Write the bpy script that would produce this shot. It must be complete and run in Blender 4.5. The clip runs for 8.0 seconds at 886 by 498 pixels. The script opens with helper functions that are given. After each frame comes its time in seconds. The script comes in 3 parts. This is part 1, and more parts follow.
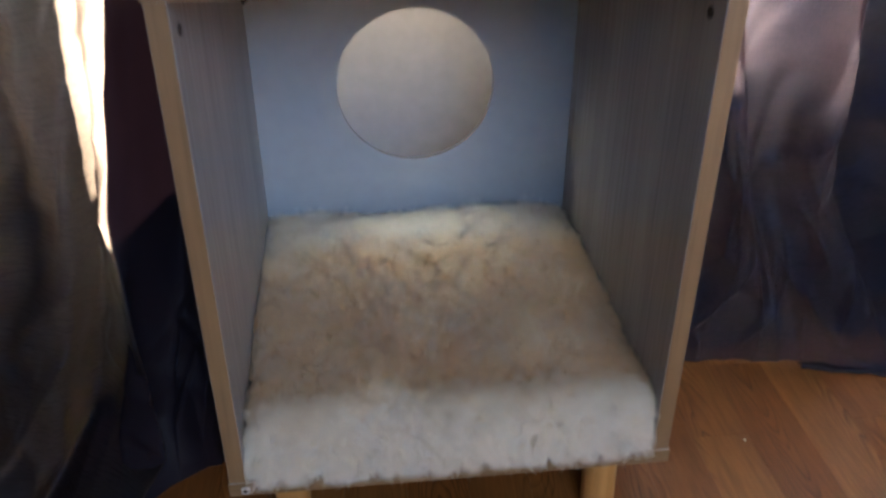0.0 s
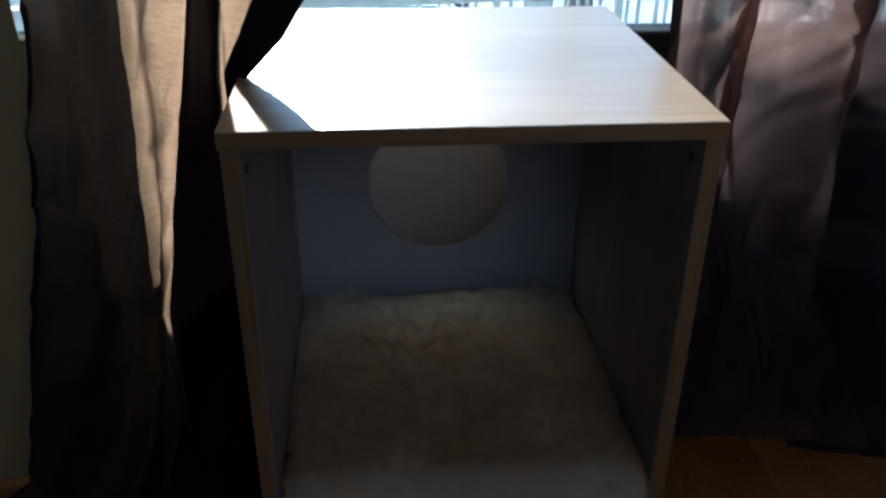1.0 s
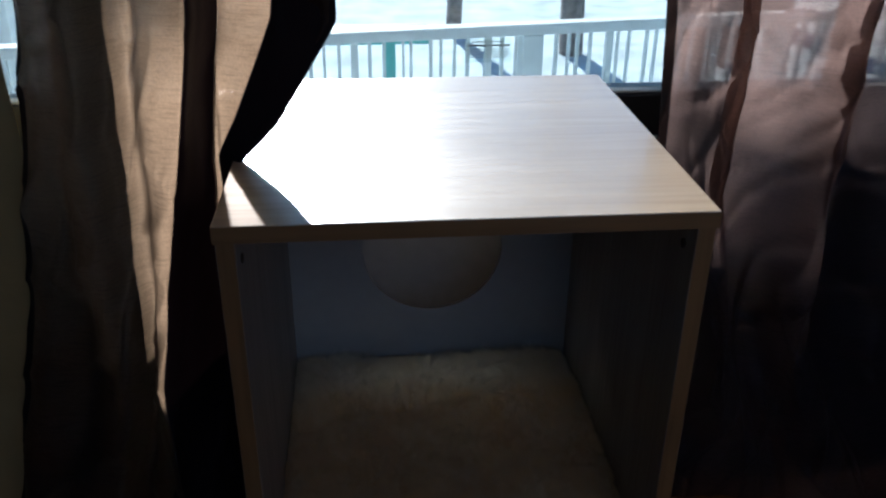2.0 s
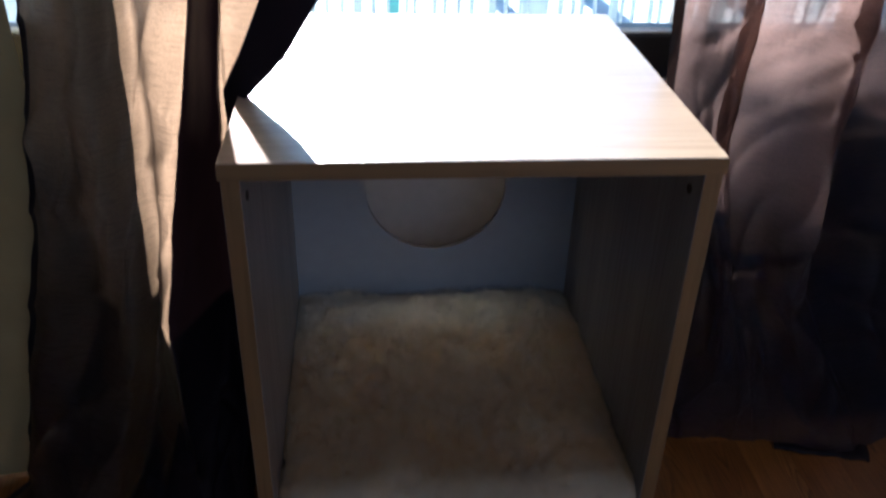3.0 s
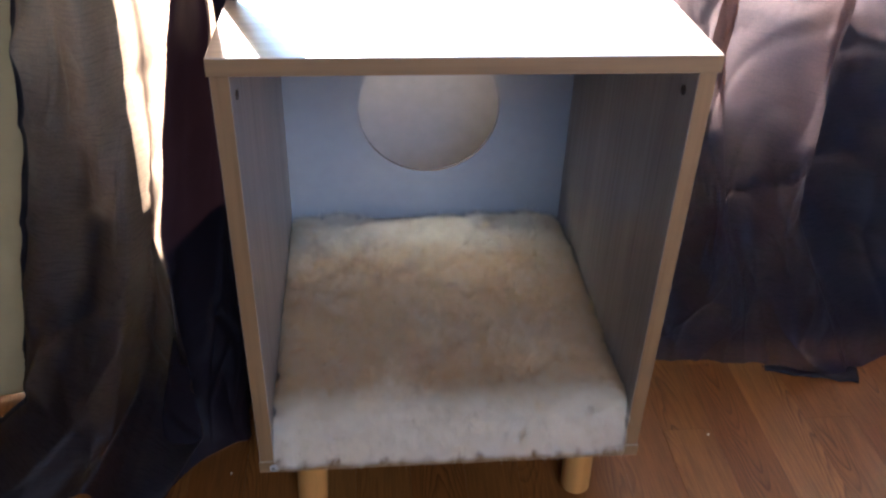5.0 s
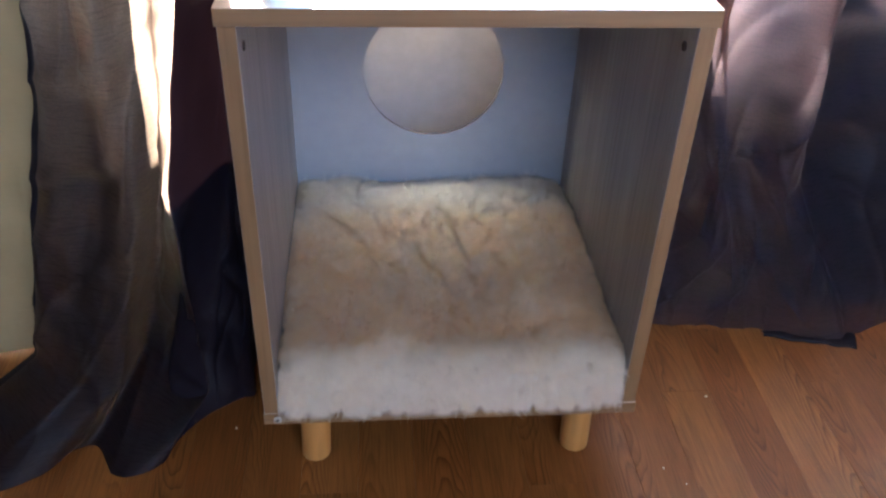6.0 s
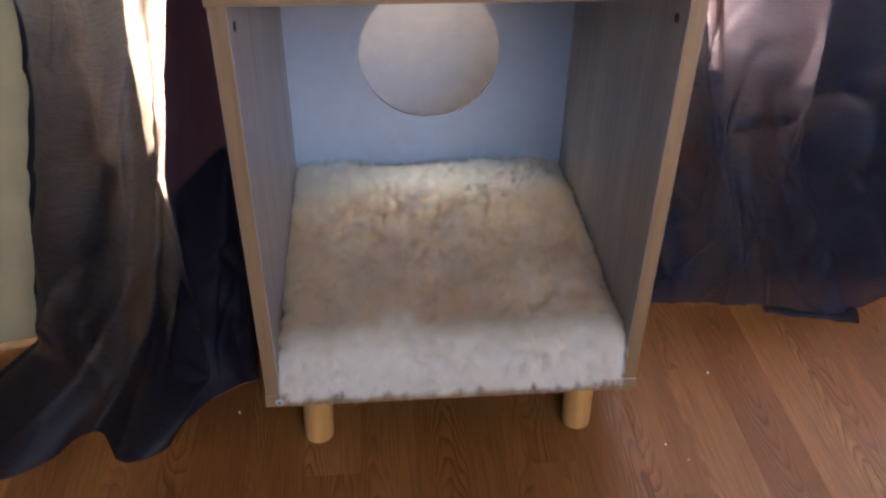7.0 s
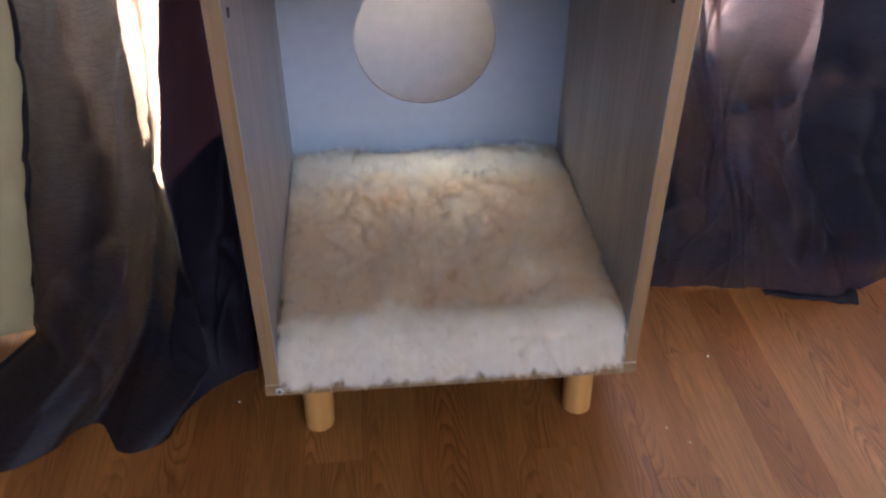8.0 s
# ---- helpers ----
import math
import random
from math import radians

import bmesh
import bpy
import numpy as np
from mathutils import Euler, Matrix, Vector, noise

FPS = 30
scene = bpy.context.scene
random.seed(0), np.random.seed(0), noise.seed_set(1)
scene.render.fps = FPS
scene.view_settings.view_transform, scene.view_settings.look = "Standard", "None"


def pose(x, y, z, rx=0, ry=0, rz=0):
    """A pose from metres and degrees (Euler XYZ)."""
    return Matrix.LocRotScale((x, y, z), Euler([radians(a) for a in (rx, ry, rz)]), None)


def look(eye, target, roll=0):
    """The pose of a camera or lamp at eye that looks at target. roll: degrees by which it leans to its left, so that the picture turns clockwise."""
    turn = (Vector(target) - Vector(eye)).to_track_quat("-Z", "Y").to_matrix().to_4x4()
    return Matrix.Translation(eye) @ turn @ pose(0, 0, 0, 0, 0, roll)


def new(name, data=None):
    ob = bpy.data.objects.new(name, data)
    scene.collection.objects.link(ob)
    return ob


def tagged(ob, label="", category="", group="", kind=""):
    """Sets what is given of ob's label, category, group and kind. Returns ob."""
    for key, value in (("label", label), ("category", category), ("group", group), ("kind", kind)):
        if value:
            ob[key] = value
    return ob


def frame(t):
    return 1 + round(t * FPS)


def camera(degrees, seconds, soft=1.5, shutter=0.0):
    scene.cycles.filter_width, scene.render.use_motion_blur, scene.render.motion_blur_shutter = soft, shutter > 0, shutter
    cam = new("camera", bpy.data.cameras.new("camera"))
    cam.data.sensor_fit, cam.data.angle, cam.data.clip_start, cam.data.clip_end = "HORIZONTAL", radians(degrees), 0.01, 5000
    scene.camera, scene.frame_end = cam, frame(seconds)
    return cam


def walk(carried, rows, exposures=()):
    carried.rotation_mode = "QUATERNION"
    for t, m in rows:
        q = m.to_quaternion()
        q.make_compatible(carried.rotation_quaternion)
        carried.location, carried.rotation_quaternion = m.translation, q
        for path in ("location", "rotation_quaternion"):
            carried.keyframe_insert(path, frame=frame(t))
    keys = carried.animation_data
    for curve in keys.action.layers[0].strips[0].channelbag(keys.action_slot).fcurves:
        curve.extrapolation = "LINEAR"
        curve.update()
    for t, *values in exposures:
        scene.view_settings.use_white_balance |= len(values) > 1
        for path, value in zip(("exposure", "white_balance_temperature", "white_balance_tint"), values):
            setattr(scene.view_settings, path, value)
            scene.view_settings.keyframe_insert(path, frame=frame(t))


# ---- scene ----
cam = camera(54.5, 8.0, soft=2.4, shutter=0.8)
PATH = [
    (0, (-0.073, -0.587, 0.71), (0.109, 1.114, -0.325), -0.1),
    (0.2, (-0.069, -0.614, 0.74), (0.099, 1.097, -0.282), 0.1),
    (0.3, (-0.075, -0.623, 0.754), (0.11, 1.088, -0.264), 0.3),
    (0.5, (-0.077, -0.639, 0.783), (0.075, 1.092, -0.207), -0.1),
    (1, (-0.084, -0.658, 0.818), (0.065, 1.093, -0.136), 0.5),
    (1.5, (-0.082, -0.647, 0.836), (0.083, 1.132, -0.063), 0.2),
    (1.7, (-0.083, -0.641, 0.858), (0.086, 1.138, -0.04), 0.3),
    (2.8, (-0.086, -0.631, 0.879), (0.073, 1.087, -0.132), 1.5),
    (3, (-0.089, -0.633, 0.873), (0.077, 1.07, -0.163), 1.7),
    (3.5, (-0.083, -0.641, 0.86), (0.083, 1.05, -0.195), 1.7),
    (4, (-0.08, -0.65, 0.85), (0.086, 1.039, -0.208), 1.7),
    (4.5, (-0.083, -0.658, 0.838), (0.086, 0.998, -0.271), 1.6),
    (4.7, (-0.086, -0.653, 0.836), (0.09, 0.998, -0.28), 1.8),
    (5.8, (-0.087, -0.682, 0.816), (0.073, 0.955, -0.322), 2.2),
    (6, (-0.085, -0.684, 0.817), (0.074, 0.941, -0.337), 2.2),
    (6.5, (-0.078, -0.691, 0.808), (0.069, 0.937, -0.345), 1.3),
    (7, (-0.076, -0.691, 0.809), (0.068, 0.921, -0.366), 0.8),
    (7.5, (-0.074, -0.69, 0.805), (0.064, 0.915, -0.38), 0.4),
    (8, (-0.076, -0.691, 0.803), (0.071, 0.908, -0.39), 0.1),
]
EXPOSURES = [(0.0, 4.6, 5000, 5), (0.5, 2.6, 5050, 5), (1.0, 1.55, 5050, 5), (1.6, 1.05, 5050, 5), (3.0, 2.35, 5200, 12), (3.5, 2.62, 5200, 12),
             (4.0, 2.87, 5150, 12), (4.5, 3.8, 5150, 12), (6.0, 4.8, 5050, 12), (8.0, 5.0, 5100, 12)]
walk(cam, [(t, look(eye, target, roll)) for t, eye, target, roll in PATH], EXPOSURES)

# ---- light ----
# low sun behind the window, a little to its left; shadows of the sill run forward and down
SUN_EL, SUN_AZ = 22.0, -9.0
world = bpy.data.worlds.new("sky")
scene.world = world
world.use_nodes = True
wn = world.node_tree.nodes
sky = wn.new("ShaderNodeTexSky")
sky.sky_type = "NISHITA"
sky.sun_disc = False
sky.dust_density = 0.2
sky.ozone_density = 3.0
sky.sun_elevation = radians(SUN_EL)
sky.sun_rotation = radians(SUN_AZ)
world.node_tree.links.new(sky.outputs[0], wn["Background"].inputs[0])
wn["Background"].inputs[1].default_value = 0.055

sun_data = bpy.data.lights.new("sun", "SUN")
sun_data.energy = 5.0
sun_data.angle = radians(1.0)
sun_data.color = (1.0, 0.86, 0.68)
sun = new("sun", sun_data)
sun_dir = Vector((math.sin(radians(SUN_AZ)) * math.cos(radians(SUN_EL)),
                  math.cos(radians(SUN_AZ)) * math.cos(radians(SUN_EL)), math.sin(radians(SUN_EL))))
sun.matrix_world = look(sun_dir * 20, (0, 0, 0))

# fill lamp added in an unseen opening in the wall behind the viewer
back_data = bpy.data.lights.new("back_fill_light", "AREA")
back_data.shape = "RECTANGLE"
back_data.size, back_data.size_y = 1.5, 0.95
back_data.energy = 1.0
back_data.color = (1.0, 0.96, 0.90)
back_light = new("back_fill_light", back_data)
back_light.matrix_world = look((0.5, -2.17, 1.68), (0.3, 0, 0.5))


# ---- materials ----
def material(name):
    m = bpy.data.materials.new(name)
    m.use_nodes = True
    nt = m.node_tree
    return m, nt, nt.nodes["Principled BSDF"]


def node(nt, kind, **inputs):
    n = nt.nodes.new(kind)
    for key, value in inputs.items():
        n.inputs[key.replace("_", " ")].default_value = value
    return n


def coords(nt, scale=(1, 1, 1), space="Object", shift=None):
    c = nt.nodes.new("ShaderNodeTexCoord")
    m = node(nt, "ShaderNodeMapping")
    m.inputs["Scale"].default_value = scale
    nt.links.new(c.outputs[space], m.inputs["Vector"])
    if shift is not None:
        nt.links.new(shift, m.inputs["Location"])
    return m.outputs[0]


def noise_tex(nt, vec, scale, detail=4.0, rough=0.55, dist=0.0):
    n = node(nt, "ShaderNodeTexNoise", Scale=scale, Detail=detail, Roughness=rough, Distortion=dist)
    nt.links.new(vec, n.inputs["Vector"])
    return n.outputs[0]


def ramp(nt, fac, stops):
    r = nt.nodes.new("ShaderNodeValToRGB")
    els = r.color_ramp.elements
    while len(els) < len(stops):
        els.new(0.5)
    for e, (p, c) in zip(els, stops):
        e.position = p
        e.color = (*c, 1) if len(c) == 3 else c
    nt.links.new(fac, r.inputs[0])
    return r.outputs[0]


def grey(v):
    return (v, v, v)


def mixed(nt, fac, a, b, mode="MIX"):
    m = nt.nodes.new("ShaderNodeMix")
    m.data_type, m.blend_type = "RGBA", mode
    for sock, value in ((m.inputs[0], fac), (m.inputs[6], a), (m.inputs[7], b)):
        if hasattr(value, "is_linked"):
            nt.links.new(value, sock)
        elif isinstance(value, (int, float)):
            sock.default_value = value
        else:
            sock.default_value = (*value, 1)
    return m.outputs[2]


def bump(nt, bsdf, height, strength=0.2, distance=0.001):
    b = node(nt, "ShaderNodeBump", Strength=strength, Distance=distance)
    nt.links.new(height, b.inputs["Height"])
    nt.links.new(b.outputs[0], bsdf.inputs["Normal"])


def plain(name, color, rough=0.6, metal=0.0, vary=0.12, scale=30.0, relief=0.1):
    m, nt, b = material(name)
    v = coords(nt)
    n1 = noise_tex(nt, v, scale)
    n2 = noise_tex(nt, v, scale * 0.13)
    lo = tuple(c * (1 - vary) for c in color)
    hi = tuple(min(1, c * (1 + vary)) for c in color)
    c1 = ramp(nt, n1, [(0.3, lo), (0.7, hi)])
    c2 = ramp(nt, n2, [(0.3, grey(1 - vary)), (0.7, grey(1.0))])
    nt.links.new(mixed(nt, 1.0, c1, c2, "MULTIPLY"), b.inputs["Base Color"])
    b.inputs["Roughness"].default_value = rough
    b.inputs["Metallic"].default_value = metal
    bump(nt, b, n1, relief)
    return m


def oak_laminate(name, axis, dark, light, rough, coat=0.0):
    """Printed oak with fine pores; axis: the direction of the grain."""
    m, nt, b = material(name)
    fine = [160.0, 160.0, 160.0]
    fine[axis] = 5.0
    broad = [22.0, 22.0, 22.0]
    broad[axis] = 1.6
    n1 = noise_tex(nt, coords(nt, fine), 1.0, 6, 0.65)
    n2 = noise_tex(nt, coords(nt, broad), 1.0, 3, 0.5, 0.6)
    n3 = noise_tex(nt, coords(nt), 5.0, 3)
    mid = tuple((a + c) / 2 for a, c in zip(dark, light))
    c1 = ramp(nt, n2, [(0.3, dark), (0.5, mid), (0.72, light)])
    c2 = ramp(nt, n1, [(0.32, grey(0.8)), (0.55, grey(1.0))])
    c3 = ramp(nt, n3, [(0.3, grey(0.9)), (0.7, grey(1.0))])
    col = mixed(nt, 1.0, mixed(nt, 1.0, c1, c2, "MULTIPLY"), c3, "MULTIPLY")
    nt.links.new(col, b.inputs["Base Color"])
    nt.links.new(ramp(nt, n1, [(0.3, grey(rough + 0.14)), (0.6, grey(rough))]), b.inputs["Roughness"])
    b.inputs["Coat Weight"].default_value = coat
    b.inputs["Coat Roughness"].default_value = 0.27
    b.inputs["Coat IOR"].default_value = 1.8
    bump(nt, b, n1, 0.12, 0.0006)
    return m


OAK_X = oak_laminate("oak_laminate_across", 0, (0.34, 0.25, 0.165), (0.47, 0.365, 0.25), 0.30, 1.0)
# side panels greyed: veiling glare is put into their colour
OAK_Z_GLARE = oak_laminate("oak_laminate_glare_grey", 2, (0.275, 0.238, 0.208), (0.345, 0.302, 0.268), 0.36)
EDGE_X = oak_laminate("oak_edge_across", 0, (0.195, 0.110, 0.042), (0.262, 0.155, 0.066), 0.45)
EDGE_Z = oak_laminate("oak_edge_upright", 2, (0.195, 0.110, 0.042), (0.262, 0.155, 0.066), 0.45)
PINE = oak_laminate("beech_leg_wood", 2, (0.47, 0.215, 0.048), (0.56, 0.285, 0.075), 0.42)
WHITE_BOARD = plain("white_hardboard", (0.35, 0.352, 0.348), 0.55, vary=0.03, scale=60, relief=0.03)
WALL_PAINT = plain("beige_wall_paint", (0.34, 0.32, 0.29), 0.85, vary=0.05, scale=40)
TAUPE = plain("grey_wall_paint", (0.39, 0.415, 0.43), 0.85, vary=0.06, scale=40)
CEILING_PAINT = plain("white_ceiling_paint", (0.6, 0.59, 0.56), 0.9, vary=0.03, scale=40)
FRAME_DARK = plain("dark_window_metal", (0.02, 0.023, 0.026), 0.4, 0.0, vary=0.2)
SILL_PAINT = plain("brown_sill_wood", (0.16, 0.085, 0.05), 0.5, vary=0.2)
SCREW_MAT = plain("pale_screw_cap", (0.50, 0.48, 0.45), 0.4, 0.0, vary=0.1, scale=300)
RAW_BOARD = plain("raw_brown_hardboard", (0.10, 0.06, 0.035), 0.8, vary=0.15, scale=80)
DARK_HOLE = plain("hole_shadowed_chipboard", (0.05, 0.035, 0.025), 0.9)
RUBBER = plain("felt_pad", (0.12, 0.08, 0.05), 0.95)
INK = plain("grey_ink", (0.30, 0.34, 0.35), 0.6)
GROUND_MAT = plain("pale_bright_ground", (0.66, 0.755, 0.84), 0.95, vary=0.25, scale=3.0, relief=0.5)
RAIL_MAT = plain("weathered_grey_rail_paint", (0.76, 0.81, 0.82), 0.7, vary=0.1, scale=14)
BARK = plain("grey_bark", (0.24, 0.22, 0.21), 0.9, vary=0.4, scale=18, relief=0.8)
TEAL = plain("teal_painted_board", (0.12, 0.42, 0.40), 0.6, vary=0.12, scale=10)
CRUMB = plain("pale_crumb", (0.75, 0.7, 0.6), 0.8)


def floor_material(name):
    """Oak strip floor: cathedral grain, a different cut on every strip."""
    m, nt, b = material(name)
    info = nt.nodes.new("ShaderNodeObjectInfo")
    comb = nt.nodes.new("ShaderNodeCombineXYZ")
    mul = node(nt, "ShaderNodeMath")
    mul.operation = "MULTIPLY"
    mul.inputs[1].default_value = 41.0
    nt.links.new(info.outputs["Random"], mul.inputs[0])
    for i in (0, 1, 2):
        nt.links.new(mul.outputs[0], comb.inputs[i])
    geo = nt.nodes.new("ShaderNodeNewGeometry")

    def placed(scale):
        mp = node(nt, "ShaderNodeMapping")
        mp.inputs["Scale"].default_value = scale
        nt.links.new(geo.outputs["Position"], mp.inputs["Vector"])
        nt.links.new(comb.outputs[0], mp.inputs["Location"])
        return mp.outputs[0]

    def calc(op, a, c):
        n = nt.nodes.new("ShaderNodeMath")
        n.operation = op
        for i, s in enumerate((a, c)):
            if isinstance(s, (int, float)):
                n.inputs[i].default_value = s
            else:
                nt.links.new(s, n.inputs[i])
        return n.outputs[0]
    # nested arches down the strip, their axis set off by another amount on each one
    where = nt.nodes.new("ShaderNodeTexCoord")
    split = nt.nodes.new("ShaderNodeSeparateXYZ")
    nt.links.new(where.outputs["Object"], split.inputs[0])
    axis = calc("MULTIPLY", calc("SUBTRACT", calc("FRACT", calc("MULTIPLY", info.outputs["Random"], 7.31), 0.0), 0.5), 0.085)
    off = calc("SUBTRACT", split.outputs[0], axis)
    arch = calc("MULTIPLY", calc("MULTIPLY", off, off), 6500.0)
    way = calc("SUBTRACT", calc("MULTIPLY", calc("GREATER_THAN", calc("FRACT", calc("MULTIPLY", info.outputs["Random"], 3.77), 0.0), 0.5), 2.0), 1.0)
    along = calc("MULTIPLY", calc("MULTIPLY", split.outputs[1], 24.0), way)
    figure = noise_tex(nt, placed((13.0, 3.0, 1.0)), 1.0, 3.0, 0.5, 0.3)
    rings = calc("ADD", calc("ADD", arch, along), calc("MULTIPLY", figure, 11.0))
    saw = nt.nodes.new("ShaderNodeMath")
    saw.operation = "FRACT"
    nt.links.new(rings, saw.inputs[0])
    faded = noise_tex(nt, placed((20.0, 4.0, 1.0)), 1.0, 2.0)
    fine = noise_tex(nt, placed((420.0, 14.0, 1.0)), 1.0, 5.0, 0.7)
    broad = noise_tex(nt, placed((9.0, 1.1, 1.0)), 1.0, 3.0)
    tone = ramp(nt, info.outputs["Random"], [(0.0, (0.205, 0.068, 0.0113)), (0.35, (0.230, 0.080, 0.0140)),
                                             (0.75, (0.252, 0.093, 0.0168)), (1.0, (0.289, 0.114, 0.0224))])
    ring_col = ramp(nt, saw.outputs[0], [(0.0, grey(1.0)), (0.40, grey(0.95)), (0.66, (0.78, 0.72, 0.67)), (0.88, (0.47, 0.37, 0.30)), (1.0, grey(0.98))])
    fine_col = ramp(nt, fine, [(0.36, grey(0.58)), (0.58, grey(1.0))])
    broad_col = ramp(nt, broad, [(0.3, grey(0.82)), (0.7, grey(1.0))])
    col = mixed(nt, ramp(nt, faded, [(0.38, grey(0.25)), (0.58, grey(1.0))]), tone, ring_col, "MULTIPLY")
    col = mixed(nt, 0.8, col, fine_col, "MULTIPLY")
    col = mixed(nt, 1.0, col, broad_col, "MULTIPLY")
    nt.links.new(col, b.inputs["Base Color"])
    nt.links.new(ramp(nt, fine, [(0.3, grey(0.50)), (0.7, grey(0.38))]), b.inputs["Roughness"])
    b.inputs["Specular IOR Level"].default_value = 0.32
    bump(nt, b, fine, 0.08, 0.0005)
    return m


FLOOR_MAT = floor_material("oak_strip_floor")


def sheer(name, cloth, glow, see, share=0.5, slub_low=0.42):
    """Thin slubbed cloth: a share of light goes straight through, the rest is scattered both ways."""
    m, nt, b = material(name)
    out = nt.nodes["Material Output"]
    v = coords(nt, (40.0, 40.0, 1100.0))
    slub = noise_tex(nt, v, 1.0, 4.0, 0.6, 0.2)
    weave = noise_tex(nt, coords(nt, (900.0, 900.0, 260.0)), 1.0, 2.0)
    blot = noise_tex(nt, coords(nt), 9.0, 4.0)
    matte = mixed(nt, 1.0, ramp(nt, slub, [(0.3, grey(0.94)), (0.5, grey(1.0))]), ramp(nt, blot, [(0.3, grey(0.8)), (0.7, grey(1.0))]), "MULTIPLY")
    shade = mixed(nt, 1.0, ramp(nt, slub, [(0.3, grey(slub_low)), (0.5, grey(1.0))]),
                  ramp(nt, weave, [(0.3, grey(0.75)), (0.7, grey(1.0))]), "MULTIPLY")
    shade = mixed(nt, 1.0, shade, ramp(nt, blot, [(0.3, grey(0.75)), (0.7, grey(1.0))]), "MULTIPLY")
    b.inputs["Roughness"].default_value = 0.52
    b.inputs["Specular IOR Level"].default_value = 0.2
    nt.links.new(mixed(nt, 1.0, cloth, matte, "MULTIPLY"), b.inputs["Base Color"])
    tr = nt.nodes.new("ShaderNodeBsdfTranslucent")
    nt.links.new(mixed(nt, 1.0, glow, shade, "MULTIPLY"), tr.inputs["Color"])
    clear = nt.nodes.new("ShaderNodeBsdfTransparent")
    clear.inputs[0].default_value = (1.0, 0.86, 0.78, 1)
    both = nt.nodes.new("ShaderNodeMixShader")
    both.inputs[0].default_value = share
    nt.links.new(b.outputs[0], both.inputs[1])
    nt.links.new(tr.outputs[0], both.inputs[2])
    last = nt.nodes.new("ShaderNodeMixShader")
    amount = ramp(nt, slub, [(0.3, grey(see * 0.72)), (0.6, grey(see))])
    nt.links.new(amount, last.inputs[0])
    nt.links.new(both.outputs[0], last.inputs[1])
    nt.links.new(clear.outputs[0], last.inputs[2])
    nt.links.new(last.outputs[0], out.inputs[0])
    crumple = noise_tex(nt, coords(nt, (1.0, 1.0, 0.7)), 26.0, 4.0, 0.5, 0.4)
    b1 = node(nt, "ShaderNodeBump", Strength=0.2, Distance=0.008)
    nt.links.new(crumple, b1.inputs["Height"])
    b2 = node(nt, "ShaderNodeBump", Strength=0.04, Distance=0.0006)
    nt.links.new(slub, b2.inputs["Height"])
    nt.links.new(b1.outputs[0], b2.inputs["Normal"])
    nt.links.new(b2.outputs[0], b.inputs["Normal"])
    nt.links.new(b2.outputs[0], tr.inputs["Normal"])
    return m


SHEER = sheer("brown_sheer_cloth", (0.019, 0.019, 0.031), (0.44, 0.295, 0.265), 0.24, 0.40, 0.6)
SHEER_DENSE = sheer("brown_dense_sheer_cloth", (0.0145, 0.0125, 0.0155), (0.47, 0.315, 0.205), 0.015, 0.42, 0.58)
DIMMING_CLOTH = sheer("brown_dimming_cloth", (0.018, 0.018, 0.028), (0.032, 0.033, 0.040), 0.0, 0.42, 0.6)
# darker copy of the curtain cloth; dimming by layers is put into its colour
LAYER_SHADE = sheer("brown_layer_shade_cloth", (0.021, 0.016, 0.022), (0.0020, 0.0008, 0.0009), 0.0, 0.4, 0.75)
# dark doubled hem; also colours the sheet that stands for shade
HEM_AND_SHADE = sheer("brown_hem_and_shade_cloth", (0.022, 0.020, 0.028), (0.02, 0.012, 0.01), 0.0)
CREAM_CLOTH = sheer("cream_curtain_cloth", (0.43, 0.32, 0.15), (0.05, 0.04, 0.025), 0.0, 0.04, 0.85)


